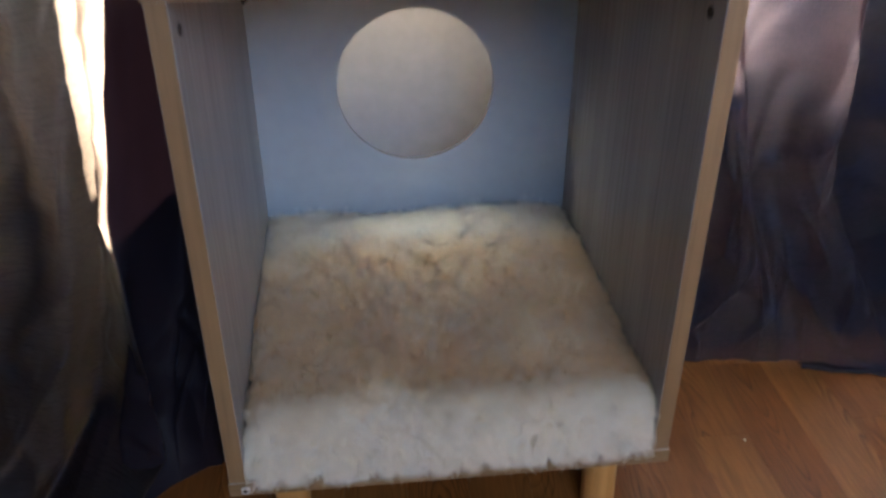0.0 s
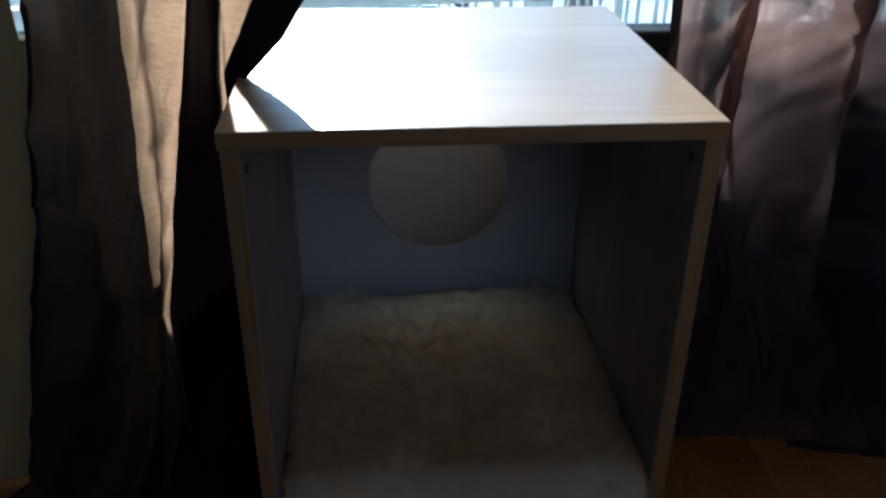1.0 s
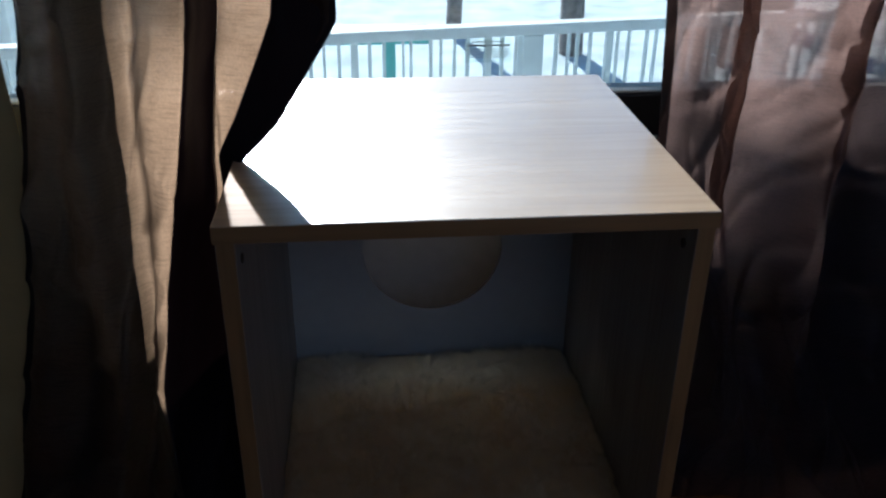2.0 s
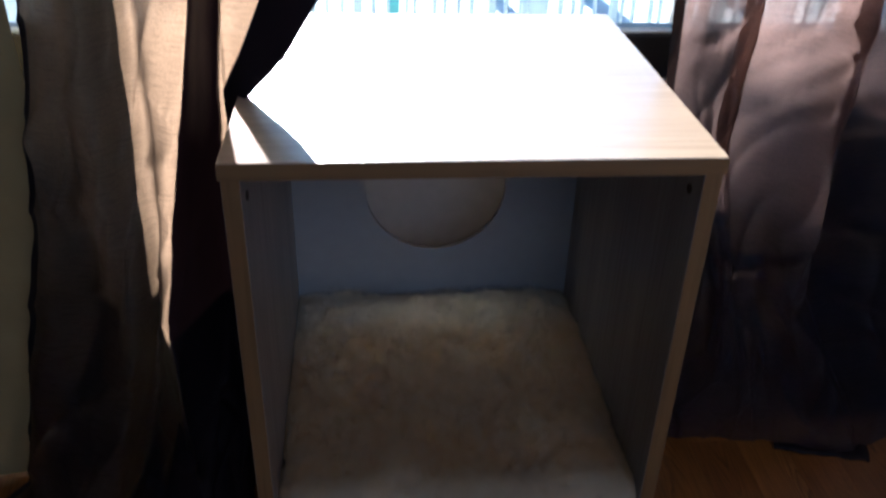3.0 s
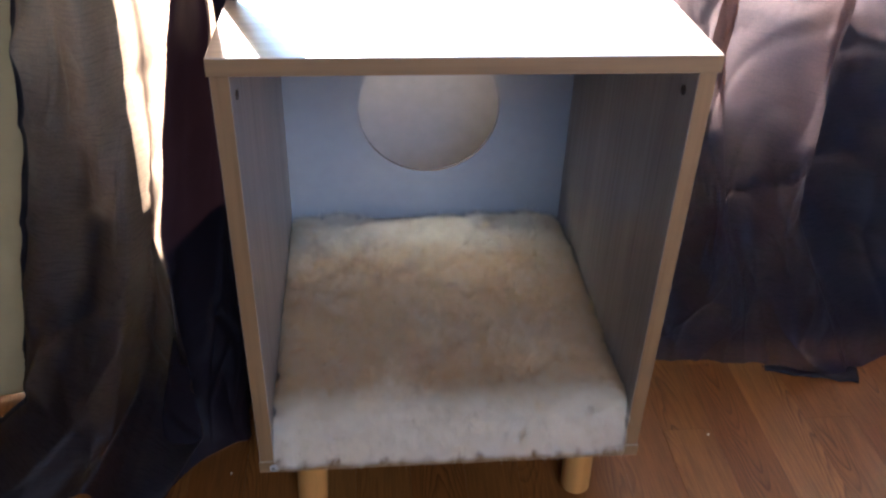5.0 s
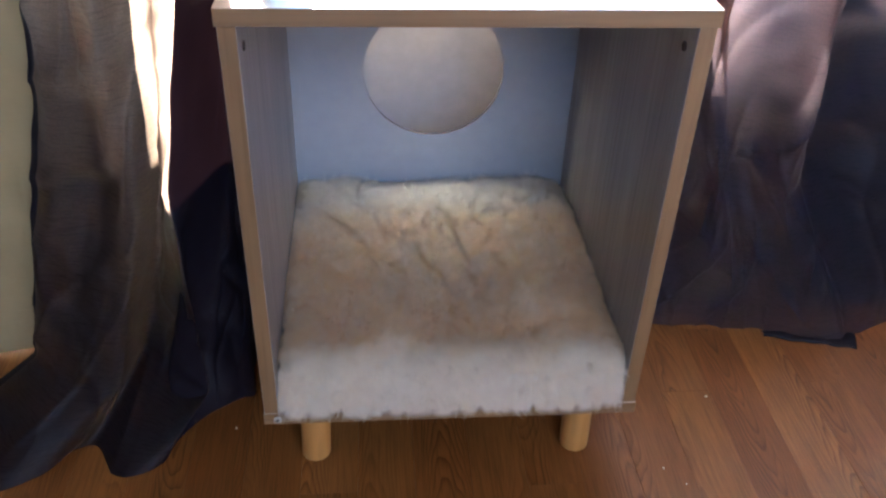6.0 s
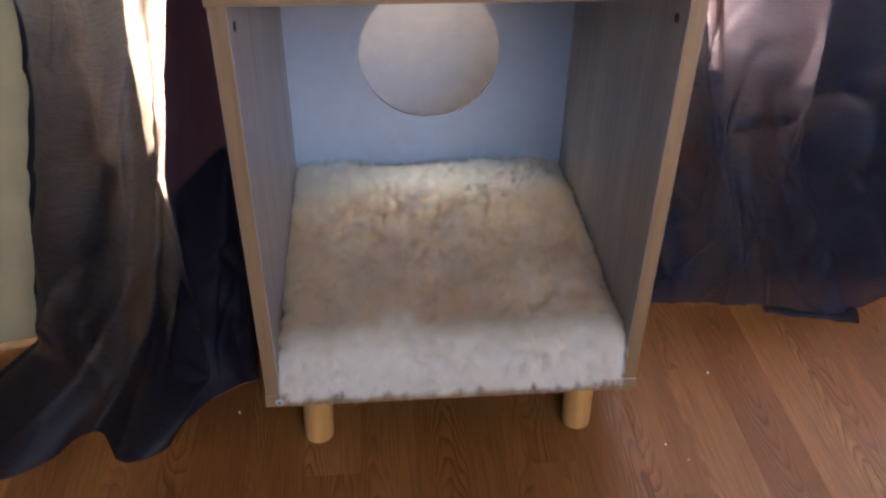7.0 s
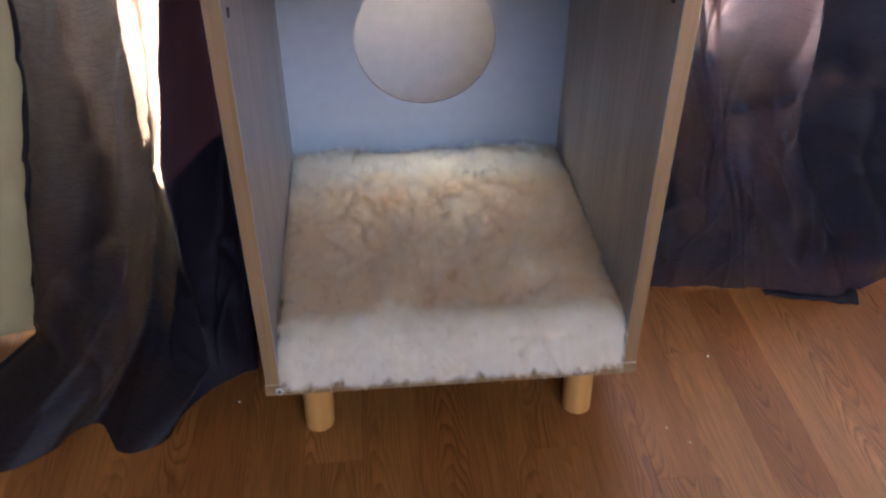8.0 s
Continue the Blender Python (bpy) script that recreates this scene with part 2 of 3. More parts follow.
def fur_material(name):
    m, nt, b = material(name)
    geo = nt.nodes.new("ShaderNodeNewGeometry")
    v = coords(nt)
    n1 = noise_tex(nt, v, 26.0, 5.0, 0.65)
    n2 = noise_tex(nt, v, 90.0, 3.0, 0.6)
    tip = nt.nodes.new("ShaderNodeAttribute")
    tip.attribute_name = "tip"
    # the top has gone yellow in the middle, front roll white; back strip paints light from the hole
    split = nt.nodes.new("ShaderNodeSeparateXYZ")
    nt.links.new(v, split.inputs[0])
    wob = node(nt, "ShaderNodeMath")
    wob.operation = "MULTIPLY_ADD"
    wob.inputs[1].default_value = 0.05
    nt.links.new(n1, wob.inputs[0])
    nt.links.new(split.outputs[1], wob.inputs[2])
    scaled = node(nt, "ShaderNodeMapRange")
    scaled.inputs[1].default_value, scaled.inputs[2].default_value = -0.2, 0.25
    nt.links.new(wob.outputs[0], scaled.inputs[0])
    yellow_and_light = ramp(nt, scaled.outputs[0], [(0.09, grey(0.0)), (0.17, grey(1.0)), (0.68, grey(0.85)), (0.80, grey(0.0))])
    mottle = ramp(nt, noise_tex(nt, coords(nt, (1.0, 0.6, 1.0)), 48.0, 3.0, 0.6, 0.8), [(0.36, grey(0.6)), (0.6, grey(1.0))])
    yellow_and_light = mixed(nt, 1.0, yellow_and_light, mottle, "MULTIPLY")
    root = mixed(nt, yellow_and_light, (0.97, 0.885, 0.75), (0.945, 0.72, 0.43))
    end = mixed(nt, yellow_and_light, (0.99, 0.935, 0.825), (0.98, 0.835, 0.585))
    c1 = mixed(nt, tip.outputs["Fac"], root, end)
    c2 = ramp(nt, n2, [(0.33, grey(0.95)), (0.6, grey(1.0))])
    c3 = ramp(nt, geo.outputs["Random Per Island"], [(0.0, grey(0.95)), (1.0, grey(1.0))])
    col = mixed(nt, 1.0, mixed(nt, 1.0, c1, c2, "MULTIPLY"), c3, "MULTIPLY")
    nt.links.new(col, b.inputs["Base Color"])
    b.inputs["Roughness"].default_value = 0.7
    b.inputs["Sheen Weight"].default_value = 0.2
    thin = nt.nodes.new("ShaderNodeBsdfTranslucent")
    nt.links.new(col, thin.inputs["Color"])
    mix = nt.nodes.new("ShaderNodeMixShader")
    mix.inputs[0].default_value = 0.62
    nt.links.new(b.outputs[0], mix.inputs[1])
    nt.links.new(thin.outputs[0], mix.inputs[2])
    nt.links.new(mix.outputs[0], nt.nodes["Material Output"].inputs[0])
    return m


FUR = fur_material("cream_faux_fur")


def glass_material(name):
    m, nt, b = material(name)
    out = nt.nodes["Material Output"]
    clear = nt.nodes.new("ShaderNodeBsdfTransparent")
    clear.inputs[0].default_value = (0.93, 0.97, 0.97, 1)
    gloss = nt.nodes.new("ShaderNodeBsdfGlossy")
    gloss.inputs["Roughness"].default_value = 0.03
    fres = node(nt, "ShaderNodeFresnel", IOR=1.45)
    mix = nt.nodes.new("ShaderNodeMixShader")
    nt.links.new(fres.outputs[0], mix.inputs[0])
    nt.links.new(clear.outputs[0], mix.inputs[1])
    nt.links.new(gloss.outputs[0], mix.inputs[2])
    nt.links.new(mix.outputs[0], out.inputs[0])
    return m


GLASS = glass_material("window_glass")


# ---- mesh helpers ----
def mesh_object(name, bm, mat, smooth=False):
    me = bpy.data.meshes.new(name)
    bm.to_mesh(me)
    bm.free()
    for mt in (mat if isinstance(mat, (list, tuple)) else [mat]):
        me.materials.append(mt)
    if smooth:
        for p in me.polygons:
            p.use_smooth = True
    return new(name, me)


def part(name, bm, mat, parent, label="", smooth=False):
    ob = mesh_object(name, bm, mat, smooth)
    ob.parent = parent
    if label:
        tagged(ob, label)
    return ob


def thing(name, at, label, category, group="", kind=""):
    ob = new(name)
    ob.empty_display_size = 0.05
    ob.location = at
    bpy.context.view_layer.update()
    return tagged(ob, label, category, group, kind)


def add_box(bm, lo, hi, bevel=0.0, seg=2):
    size = [b - a for a, b in zip(lo, hi)]
    mid = [(a + b) / 2 for a, b in zip(lo, hi)]
    made = bmesh.ops.create_cube(bm, size=1.0, matrix=Matrix.LocRotScale(mid, None, size))
    if bevel:
        edges = {e for v in made["verts"] for e in v.link_edges}
        bmesh.ops.bevel(bm, geom=list(edges), offset=bevel, segments=seg, affect="EDGES", profile=0.5)
    return bm


def box(lo, hi, bevel=0.0, seg=2):
    return add_box(bmesh.new(), lo, hi, bevel, seg)


def cyl(r0, r1, z0, z1, seg=28, at=(0, 0), bevel=0.0):
    bm = bmesh.new()
    bmesh.ops.create_cone(bm, cap_ends=True, segments=seg, radius1=r0, radius2=r1, depth=z1 - z0,
                          matrix=Matrix.Translation((at[0], at[1], (z0 + z1) / 2)))
    if bevel:
        rim = [e for e in bm.edges if abs(e.verts[0].co.z - e.verts[1].co.z) < 1e-6]
        bmesh.ops.bevel(bm, geom=rim, offset=bevel, segments=3, affect="EDGES", profile=0.5)
    return bm


def setting(name, bm, mat, label, category):
    return tagged(mesh_object(name, bm, mat), label, category, kind="structure")


# ---- room ----
X0, X1, Y0, Y1, ZC = -1.7, 2.1, -2.15, 0.60, 2.4   # inner faces of the room
WIN_X0, WIN_X1, WIN_Z0, WIN_Z1 = -0.95, 1.15, 0.42, 2.0


def wall_with_opening(name, y0, y1, x0, x1, z0, z1, label, paint):
    bm = bmesh.new()
    add_box(bm, (X0 - 0.15, y0, -0.02), (x0, y1, ZC))
    add_box(bm, (x1, y0, -0.02), (X1 + 0.15, y1, ZC))
    add_box(bm, (x0, y0, -0.02), (x1, y1, z0))
    add_box(bm, (x0, y0, z1), (x1, y1, ZC))
    return setting(name, bm, paint, label, "wall")


wall_with_opening("wall_north", Y1, Y1 + 0.16, WIN_X0, WIN_X1, WIN_Z0, WIN_Z1, "grey painted wall below the low window", TAUPE)
# the opening across the room is unseen, made for the fill lamp
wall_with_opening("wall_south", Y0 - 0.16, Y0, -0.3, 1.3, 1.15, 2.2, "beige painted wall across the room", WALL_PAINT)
setting("wall_west", box((X0 - 0.15, Y0, -0.02), (X0, Y1, ZC)), WALL_PAINT, "beige painted side wall of the room", "wall")
setting("wall_east", box((X1, Y0, -0.02), (X1 + 0.15, Y1, ZC)), WALL_PAINT, "beige painted side wall of the room", "wall")
setting("ceiling", box((X0 - 0.15, Y0 - 0.16, ZC), (X1 + 0.15, Y1 + 0.16, ZC + 0.1)), CEILING_PAINT, "plain white painted ceiling", "ceiling")

# window behind the curtains
window = thing("window_1", (0.1, Y1 + 0.05, WIN_Z0), "low window with dark metal frame and clear glass", "window", kind="structure")


def local_box(parent, lo, hi, bevel=0.0):
    o = parent.location
    return box([a - b for a, b in zip(lo, o)], [a - b for a, b in zip(hi, o)], bevel)


WY0, WY1 = Y1 + 0.005, Y1 + 0.07
part("bottom_rail", local_box(window, (WIN_X0, WY0, WIN_Z0), (WIN_X1, WY1, WIN_Z0 + 0.068), 0.004), FRAME_DARK, window)
part("top_rail", local_box(window, (WIN_X0, WY0, WIN_Z1 - 0.06), (WIN_X1, WY1, WIN_Z1), 0.004), FRAME_DARK, window)
for xs in ((WIN_X0, WIN_X0 + 0.06), (WIN_X1 - 0.06, WIN_X1)):
    part("stile", local_box(window, (xs[0], WY0 + 0.002, WIN_Z0 + 0.068), (xs[1], WY1 - 0.002, WIN_Z1 - 0.06), 0.004), FRAME_DARK, window)
pane = part("pane", local_box(window, (WIN_X0 + 0.06, Y1 + 0.033, WIN_Z0 + 0.068), (WIN_X1 - 0.06, Y1 + 0.039, WIN_Z1 - 0.06)), GLASS, window, "clear glass pane")
pane.visible_shadow = False
part("glazing_bead", local_box(window, (WIN_X0 + 0.06, Y1 + 0.012, WIN_Z0 + 0.0685), (WIN_X1 - 0.06, Y1 + 0.032, WIN_Z0 + 0.071)), RAIL_MAT, window, "thin pale bead under the glass")

# printed sticker on the glass; its lines are too small to read
sticker = thing("window_sticker", (0.10, Y1 + 0.0325, 0.551), "small clear printed notice stuck on the window glass", "sticker")
film = part("film", box((-0.036, -0.0006, -0.018), (0.036, 0.0, 0.018)), GLASS, sticker, "clear film")
film.visible_shadow = False
for z, w, h in ((0.013, 0.024, 0.0016), (0.0075, 0.033, 0.0030), (0.002, 0.033, 0.0012), (-0.002, 0.031, 0.0012), (-0.006, 0.033, 0.0012), (-0.010, 0.029, 0.0012)):
    part("text_line", box((-w, -0.0012, z - h / 2), (w, -0.0007, z + h / 2)), INK, sticker, "unreadable line of print")

# ---- outside ----
GZ = -1.0
bm = bmesh.new()
bmesh.ops.create_grid(bm, x_segments=60, y_segments=60, size=400)
for v in bm.verts:
    v.co.z = 0.12 * noise.noise(v.co * 0.05)
    v.co.y += 401.2
ground = setting("ground", bm, GROUND_MAT, "bright pale ground outside the window", "ground")
ground.location.z = GZ

rail_thing = thing("deck_railing", (0.3, 3.3, GZ + 0.06), "weathered grey painted railing outside the window", "railing")
rail_thing.rotation_euler = (0, 0, radians(8))
part("top_bar", box((-2.6, -0.045, 0.88), (3.2, 0.045, 0.93), 0.008), RAIL_MAT, rail_thing)
part("bottom_bar", box((-2.6, -0.03, 0.10), (3.2, 0.03, 0.15), 0.006), RAIL_MAT, rail_thing)
for i in range(5):
    x = -2.2 + i * 1.3
    part("post", box((x - 0.05, -0.05, -0.1), (x + 0.05, 0.05, 0.88), 0.006), RAIL_MAT, rail_thing)
rng = random.Random(4)
for i in range(84):
    x = -2.5 + i * 0.067 + rng.uniform(-0.018, 0.018)
    w = 0.016 if i % 9 == 4 else rng.uniform(0.003, 0.008)
    part("baluster", box((x - w, -0.014, 0.15), (x + w, 0.014, 0.88)), RAIL_MAT, rail_thing)


# unseen roof added to block high sky light; only the cased post shows
porch = thing("sky_block_roof", (0.2, 2.1, GZ), "added unseen board roof on posts over the window, blocks high sky", "porch roof")
part("roof_board", box((-4.2, -1.32, 3.75), (4.2, 1.45, 3.85), 0.01), RAIL_MAT, porch)
part("beam", box((-4.2, 1.30, 3.58), (4.2, 1.42, 3.749), 0.006), RAIL_MAT, porch)
part("cased_post", box((-2.13, 1.305, -0.1), (-1.86, 1.415, 3.58), 0.006), RAIL_MAT, porch, "wide board-cased post")
for x in (-3.9, 3.9):
    part("post", box((x - 0.05, 1.31, -0.1), (x + 0.05, 1.41, 3.58), 0.006), RAIL_MAT, porch)


def tree(at, r, h, lean, seed):
    rng = random.Random(seed)
    t = thing("bare_tree", at, "bare grey-barked tree standing outside on pale ground", "tree", "trees outside")

    def limb(p, d, r0, length, bm, depth):
        rings = []
        n = 6
        for i in range(n + 1):
            f = i / n
            c = p + d * (length * f) + Vector((rng.uniform(-1, 1), rng.uniform(-1, 1), 0)) * r0 * 0.25 * f
            rr = r0 * (1 - (0.25 if depth < 0 else 0.6) * f)
            rings.append([bm.verts.new(c + Vector((math.cos(a), math.sin(a), 0)) * rr * (1 + 0.12 * math.sin(3 * a + i)))
                          for a in [k * math.tau / 9 for k in range(9)]])
        for a, b in zip(rings, rings[1:]):
            for k in range(9):
                bm.faces.new((a[k], a[(k + 1) % 9], b[(k + 1) % 9], b[k]))
        if depth > 0:
            for k in range(5):
                f = rng.uniform(0.45, 1.0)
                a = rng.uniform(0, math.tau)
                limb(p + d * length * f, Vector((math.cos(a), math.sin(a), rng.uniform(0.5, 1.2))).normalized(),
                     r0 * 0.35, length * 0.4, bm, depth - 1)
    bm = bmesh.new()
    limb(Vector((0, 0, -0.2)), Vector((lean, 0, 1)).normalized(), r, h, bm, -1)
    part("trunk", bm, BARK, t, smooth=True)
    bm = bmesh.new()
    for k in range(7):
        a = rng.uniform(0, math.tau)
        limb(Vector((lean, 0, 1)).normalized() * h * rng.uniform(0.5, 0.95), Vector((math.cos(a), math.sin(a), 0.8)).normalized(), r * 0.3, h * 0.35, bm, 1)
    part("limbs", bm, BARK, t, smooth=True)
    return t


# the first trunk is added to shade the left curtain from the sun
for k, (x, y, r, lean) in enumerate(((-1.245, 5.2, 0.13, 0.0), (0.75, 7.4, 0.07, 0.03), (2.2, 5.2, 0.17, 0.05), (1.7, 6.6, 0.10, -0.04),
                                     (2.9, 6.2, 0.14, 0.1), (-2.6, 7.4, 0.12, 0.02), (3.9, 7.5, 0.2, -0.06), (-3.9, 8.0, 0.16, 0.06))):
    grown = tree((x, y, GZ), r, 6.5, lean, 20 + k)
    if k == 0:      # an unseen low branch thick with twigs, added to dim the sun towards the sill
        rng = random.Random(77)
        bm = bmesh.new()
        bmesh.ops.create_cone(bm, segments=8, radius1=0.02, radius2=0.008, depth=1.25,
                              matrix=Matrix.Translation((0.6, 0, 3.26)) @ Vector((1, 0, 0.08)).to_track_quat("Z", "Y").to_matrix().to_4x4())
        for n in range(250):
            c = Vector((rng.uniform(0.75, 1.25), rng.uniform(-0.3, 0.3), 3.17 + 0.36 * rng.random() ** 1.9))
            d = Vector((rng.uniform(-1, 1), rng.uniform(-1, 1), rng.uniform(-0.1, 0.35))).normalized()
            bmesh.ops.create_cone(bm, segments=5, radius1=rng.uniform(0.006, 0.011), radius2=0.003, depth=rng.uniform(0.25, 0.5),
                                  matrix=Matrix.Translation(c) @ d.to_track_quat("Z", "Y").to_matrix().to_4x4())
        part("sun_dimming_twigs", bm, BARK, grown)

bench = thing("teal_bench", (-0.9, 5.6, GZ), "teal painted plank bench outside behind the railing", "bench")
part("seat", box((-1.3, -0.22, 0.40), (1.3, 0.22, 0.45), 0.01), TEAL, bench)
for x in (-1.0, 1.0):
    part("leg", box((x - 0.04, -0.18, -0.05), (x + 0.04, 0.18, 0.40), 0.008), TEAL, bench)


# ---- curtains ----
def smooth_line(pts, n):
    """Catmull-Rom through 2D points, n samples."""
    p = np.array(pts, float)
    p = np.vstack([2 * p[0] - p[1], p, 2 * p[-1] - p[-2]])
    out = []
    m = len(p) - 3
    for u in np.linspace(0, m - 1e-6, n):
        i = int(u)
        f = u - i
        a, b, c, d = p[i:i + 4]
        out.append(0.5 * (2 * b + (c - a) * f + (2 * a - 5 * b + 4 * c - d) * f * f + (3 * b - a - 3 * c + d) * f ** 3))
    return np.array(out)


def crease(u, z, angle, scale, seed):
    """Sharp-backed creases that run across the cloth at an angle."""
    c, t = math.cos(angle), math.sin(angle)
    a, b = u * c + z * t, z * c - u * t
    n = noise.noise(Vector((a * scale * 0.35, b * scale + 0.6 * noise.noise(Vector((a * 6, b * 6, seed + 3))), seed)))
    return max(0.0, 1.0 - 3.6 * abs(n)) ** 3


def drape(levels, nu, nz, wrinkle, seed, hem_cols=3, inner_cols=3, bottom_rows=2, shade_spans=()):
    """A hanging sheet through cross-sections [(height, [(x, y), ...]), ...]; hem columns take the second material;
    shade_spans: stretches of the cross-section, and the height up to which they take the third."""
    zs = [l[0] for l in levels]
    cuts = np.array([smooth_line(l[1], nu) for l in levels])
    span = (nu - 1) / (len(levels[0][1]) - 1)
    # height below which a column takes the darker material
    thick = [max([top for a, b, top in shade_spans if a * span <= i < b * span], default=0) for i in range(nu)]
    bm = bmesh.new()
    rows = []
    for j in range(nz + 1):
        f = (j / nz) ** 1.5
        z = zs[-1] + (zs[0] - zs[-1]) * f
        k = max(i for i in range(len(zs) - 1) if zs[i] >= z - 1e-9)
        g = (zs[k] - z) / (zs[k] - zs[k + 1])
        row = []
        for i in range(nu):
            x, y = cuts[k, i] * (1 - g) + cuts[k + 1, i] * g
            u = i * 0.0022
            w = wrinkle * (noise.noise(Vector((u * 11 + z * 3.0, z * 3.2 - u * 2.0, seed))) + 0.45 * noise.noise(Vector((u * 26 - z * 7, z * 8.0 + u * 6, seed + 4))))
            w -= 0.7 * wrinkle * (crease(u, z, 0.5, 9.0, seed + 7) + 0.8 * crease(u, z, -0.75, 11.0, seed + 9) + 0.6 * crease(u, z, 1.25, 13.0, seed + 12))
            w *= min(1.0, 0.35 + z / 0.12) * (0.4 if thick[i] > 1 else 1.0)
            row.append(bm.verts.new((x + 0.3 * w, y + w, z)))
        rows.append(row)
    for j, (a, b) in enumerate(zip(rows, rows[1:])):
        for i in range(nu - 1):
            face = bm.faces.new((a[i], a[i + 1], b[i + 1], b[i]))
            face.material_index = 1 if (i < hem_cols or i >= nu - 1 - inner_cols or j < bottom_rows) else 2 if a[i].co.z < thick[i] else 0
    return bm


# cross-sections from the outer hem to the inner hem; the pile at the floor is the last
left_levels = [
    (2.15, [(-.62, .40), (-.56, .36), (-.50, .42), (-.44, .36), (-.38, .42), (-.32, .36), (-.27, .42), (-.22, .36), (-.16, .42), (-.10, .36), (-.05, .41), (-.02, .37), (-.03, .39), (0.0, .37), (.01, .4)]),
    (0.70, [(-0.420, 0.250), (-0.402, 0.215), (-0.375, 0.205), (-0.347, 0.183), (-0.325, 0.214), (-0.306, 0.232), (-0.282, 0.165), (-0.240, 0.150), (-0.232, 0.175), (-0.222, 0.205), (-0.206, 0.200), (-0.108, 0.150), (-0.165, 0.165), (-0.157, 0.173), (-0.151, 0.181)]),
    (0.61, [(-0.432, 0.250), (-0.411, 0.215), (-0.382, 0.204), (-0.355, 0.182), (-0.334, 0.211), (-0.315, 0.227), (-0.291, 0.158), (-0.256, 0.145), (-0.247, 0.172), (-0.234, 0.205), (-0.222, 0.195), (-0.165, 0.142), (-0.206, 0.160), (-0.198, 0.168), (-0.192, 0.176)]),
    (0.57, [(-0.438, 0.250), (-0.416, 0.215), (-0.385, 0.203), (-0.358, 0.181), (-0.337, 0.210), (-0.318, 0.225), (-0.295, 0.155), (-0.263, 0.143), (-0.252, 0.172), (-0.238, 0.205), (-0.229, 0.195), (-0.205, 0.140), (-0.228, 0.165), (-0.220, 0.173), (-0.214, 0.181)]),
    (0.42, [(-0.461, 0.250), (-0.436, 0.215), (-0.398, 0.205), (-0.368, 0.183), (-0.343, 0.206), (-0.322, 0.215), (-0.305, 0.148), (-0.291, 0.135), (-0.272, 0.165), (-0.248, 0.200), (-0.234, 0.195), (-0.224, 0.172), (-0.235, 0.220), (-0.217, 0.400), (-0.180, 0.460)]),
    (0.30, [(-0.488, 0.246), (-0.455, 0.212), (-0.405, 0.210), (-0.373, 0.188), (-0.346, 0.168), (-0.326, 0.205), (-0.319, 0.165), (-0.309, 0.135), (-0.285, 0.160), (-0.256, 0.195), (-0.240, 0.190), (-0.226, 0.165), (-0.238, 0.225), (-0.217, 0.400), (-0.180, 0.460)]),
    (0.07, [(-0.515, 0.155), (-0.500, 0.135), (-0.466, 0.115), (-0.430, 0.098), (-0.392, 0.096), (-0.380, 0.165), (-0.345, 0.150), (-0.285, 0.085), (-0.340, 0.120), (-0.300, 0.150), (-0.262, 0.140), (-0.243, 0.150), (-0.250, 0.200), (-0.220, 0.400), (-0.180, 0.460)]),
    (0.0006, [(-0.600, 0.155), (-0.592, 0.080), (-0.545, 0.000), (-0.480, 0.022), (-0.455, 0.055), (-0.425, 0.062), (-0.392, 0.016), (-0.345, 0.030), (-0.330, 0.070), (-0.300, 0.110), (-0.262, 0.138), (-0.243, 0.149), (-0.250, 0.200), (-0.222, 0.400), (-0.180, 0.460)]),
]
curtain_left = thing("curtain", (-0.35, 0.2, 0), "brown sheer curtain panel puddled on the floor beside the box", "curtain", "brown curtains")
# the spans listed last paint shade of layered cloth onto a single layer
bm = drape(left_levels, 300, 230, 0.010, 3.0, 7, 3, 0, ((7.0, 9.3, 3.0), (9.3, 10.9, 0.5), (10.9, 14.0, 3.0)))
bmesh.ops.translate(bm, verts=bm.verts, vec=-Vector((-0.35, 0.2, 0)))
part("cloth", bm, [SHEER_DENSE, HEM_AND_SHADE, LAYER_SHADE], curtain_left, smooth=True)

# an unseen layer added behind the panel's outer part to dim light through it
back_levels = [
    (2.15, [(-.60, .44), (-.55, .47), (-.49, .44), (-.43, .47), (-.37, .44), (-.31, .47), (-.26, .45)]),
    (0.70, [(-.404, .300), (-.394, .285), (-.382, .270), (-.368, .275), (-.354, .270), (-.342, .262), (-.334, .255)]),
    (0.30, [(-.448, .290), (-.428, .285), (-.408, .265), (-.392, .270), (-.376, .260), (-.358, .255), (-.345, .250)]),
    (0.002, [(-.520, .270), (-.480, .250), (-.440, .215), (-.410, .200), (-.380, .190), (-.345, .185), (-.310, .180)]),
]
bm = drape(back_levels, 90, 120, 0.006, 21.0, 0, 0, 0)
bmesh.ops.translate(bm, verts=bm.verts, vec=-Vector((-0.35, 0.2, 0)))
part("dimming_layer", bm, DIMMING_CLOTH, curtain_left, smooth=True)

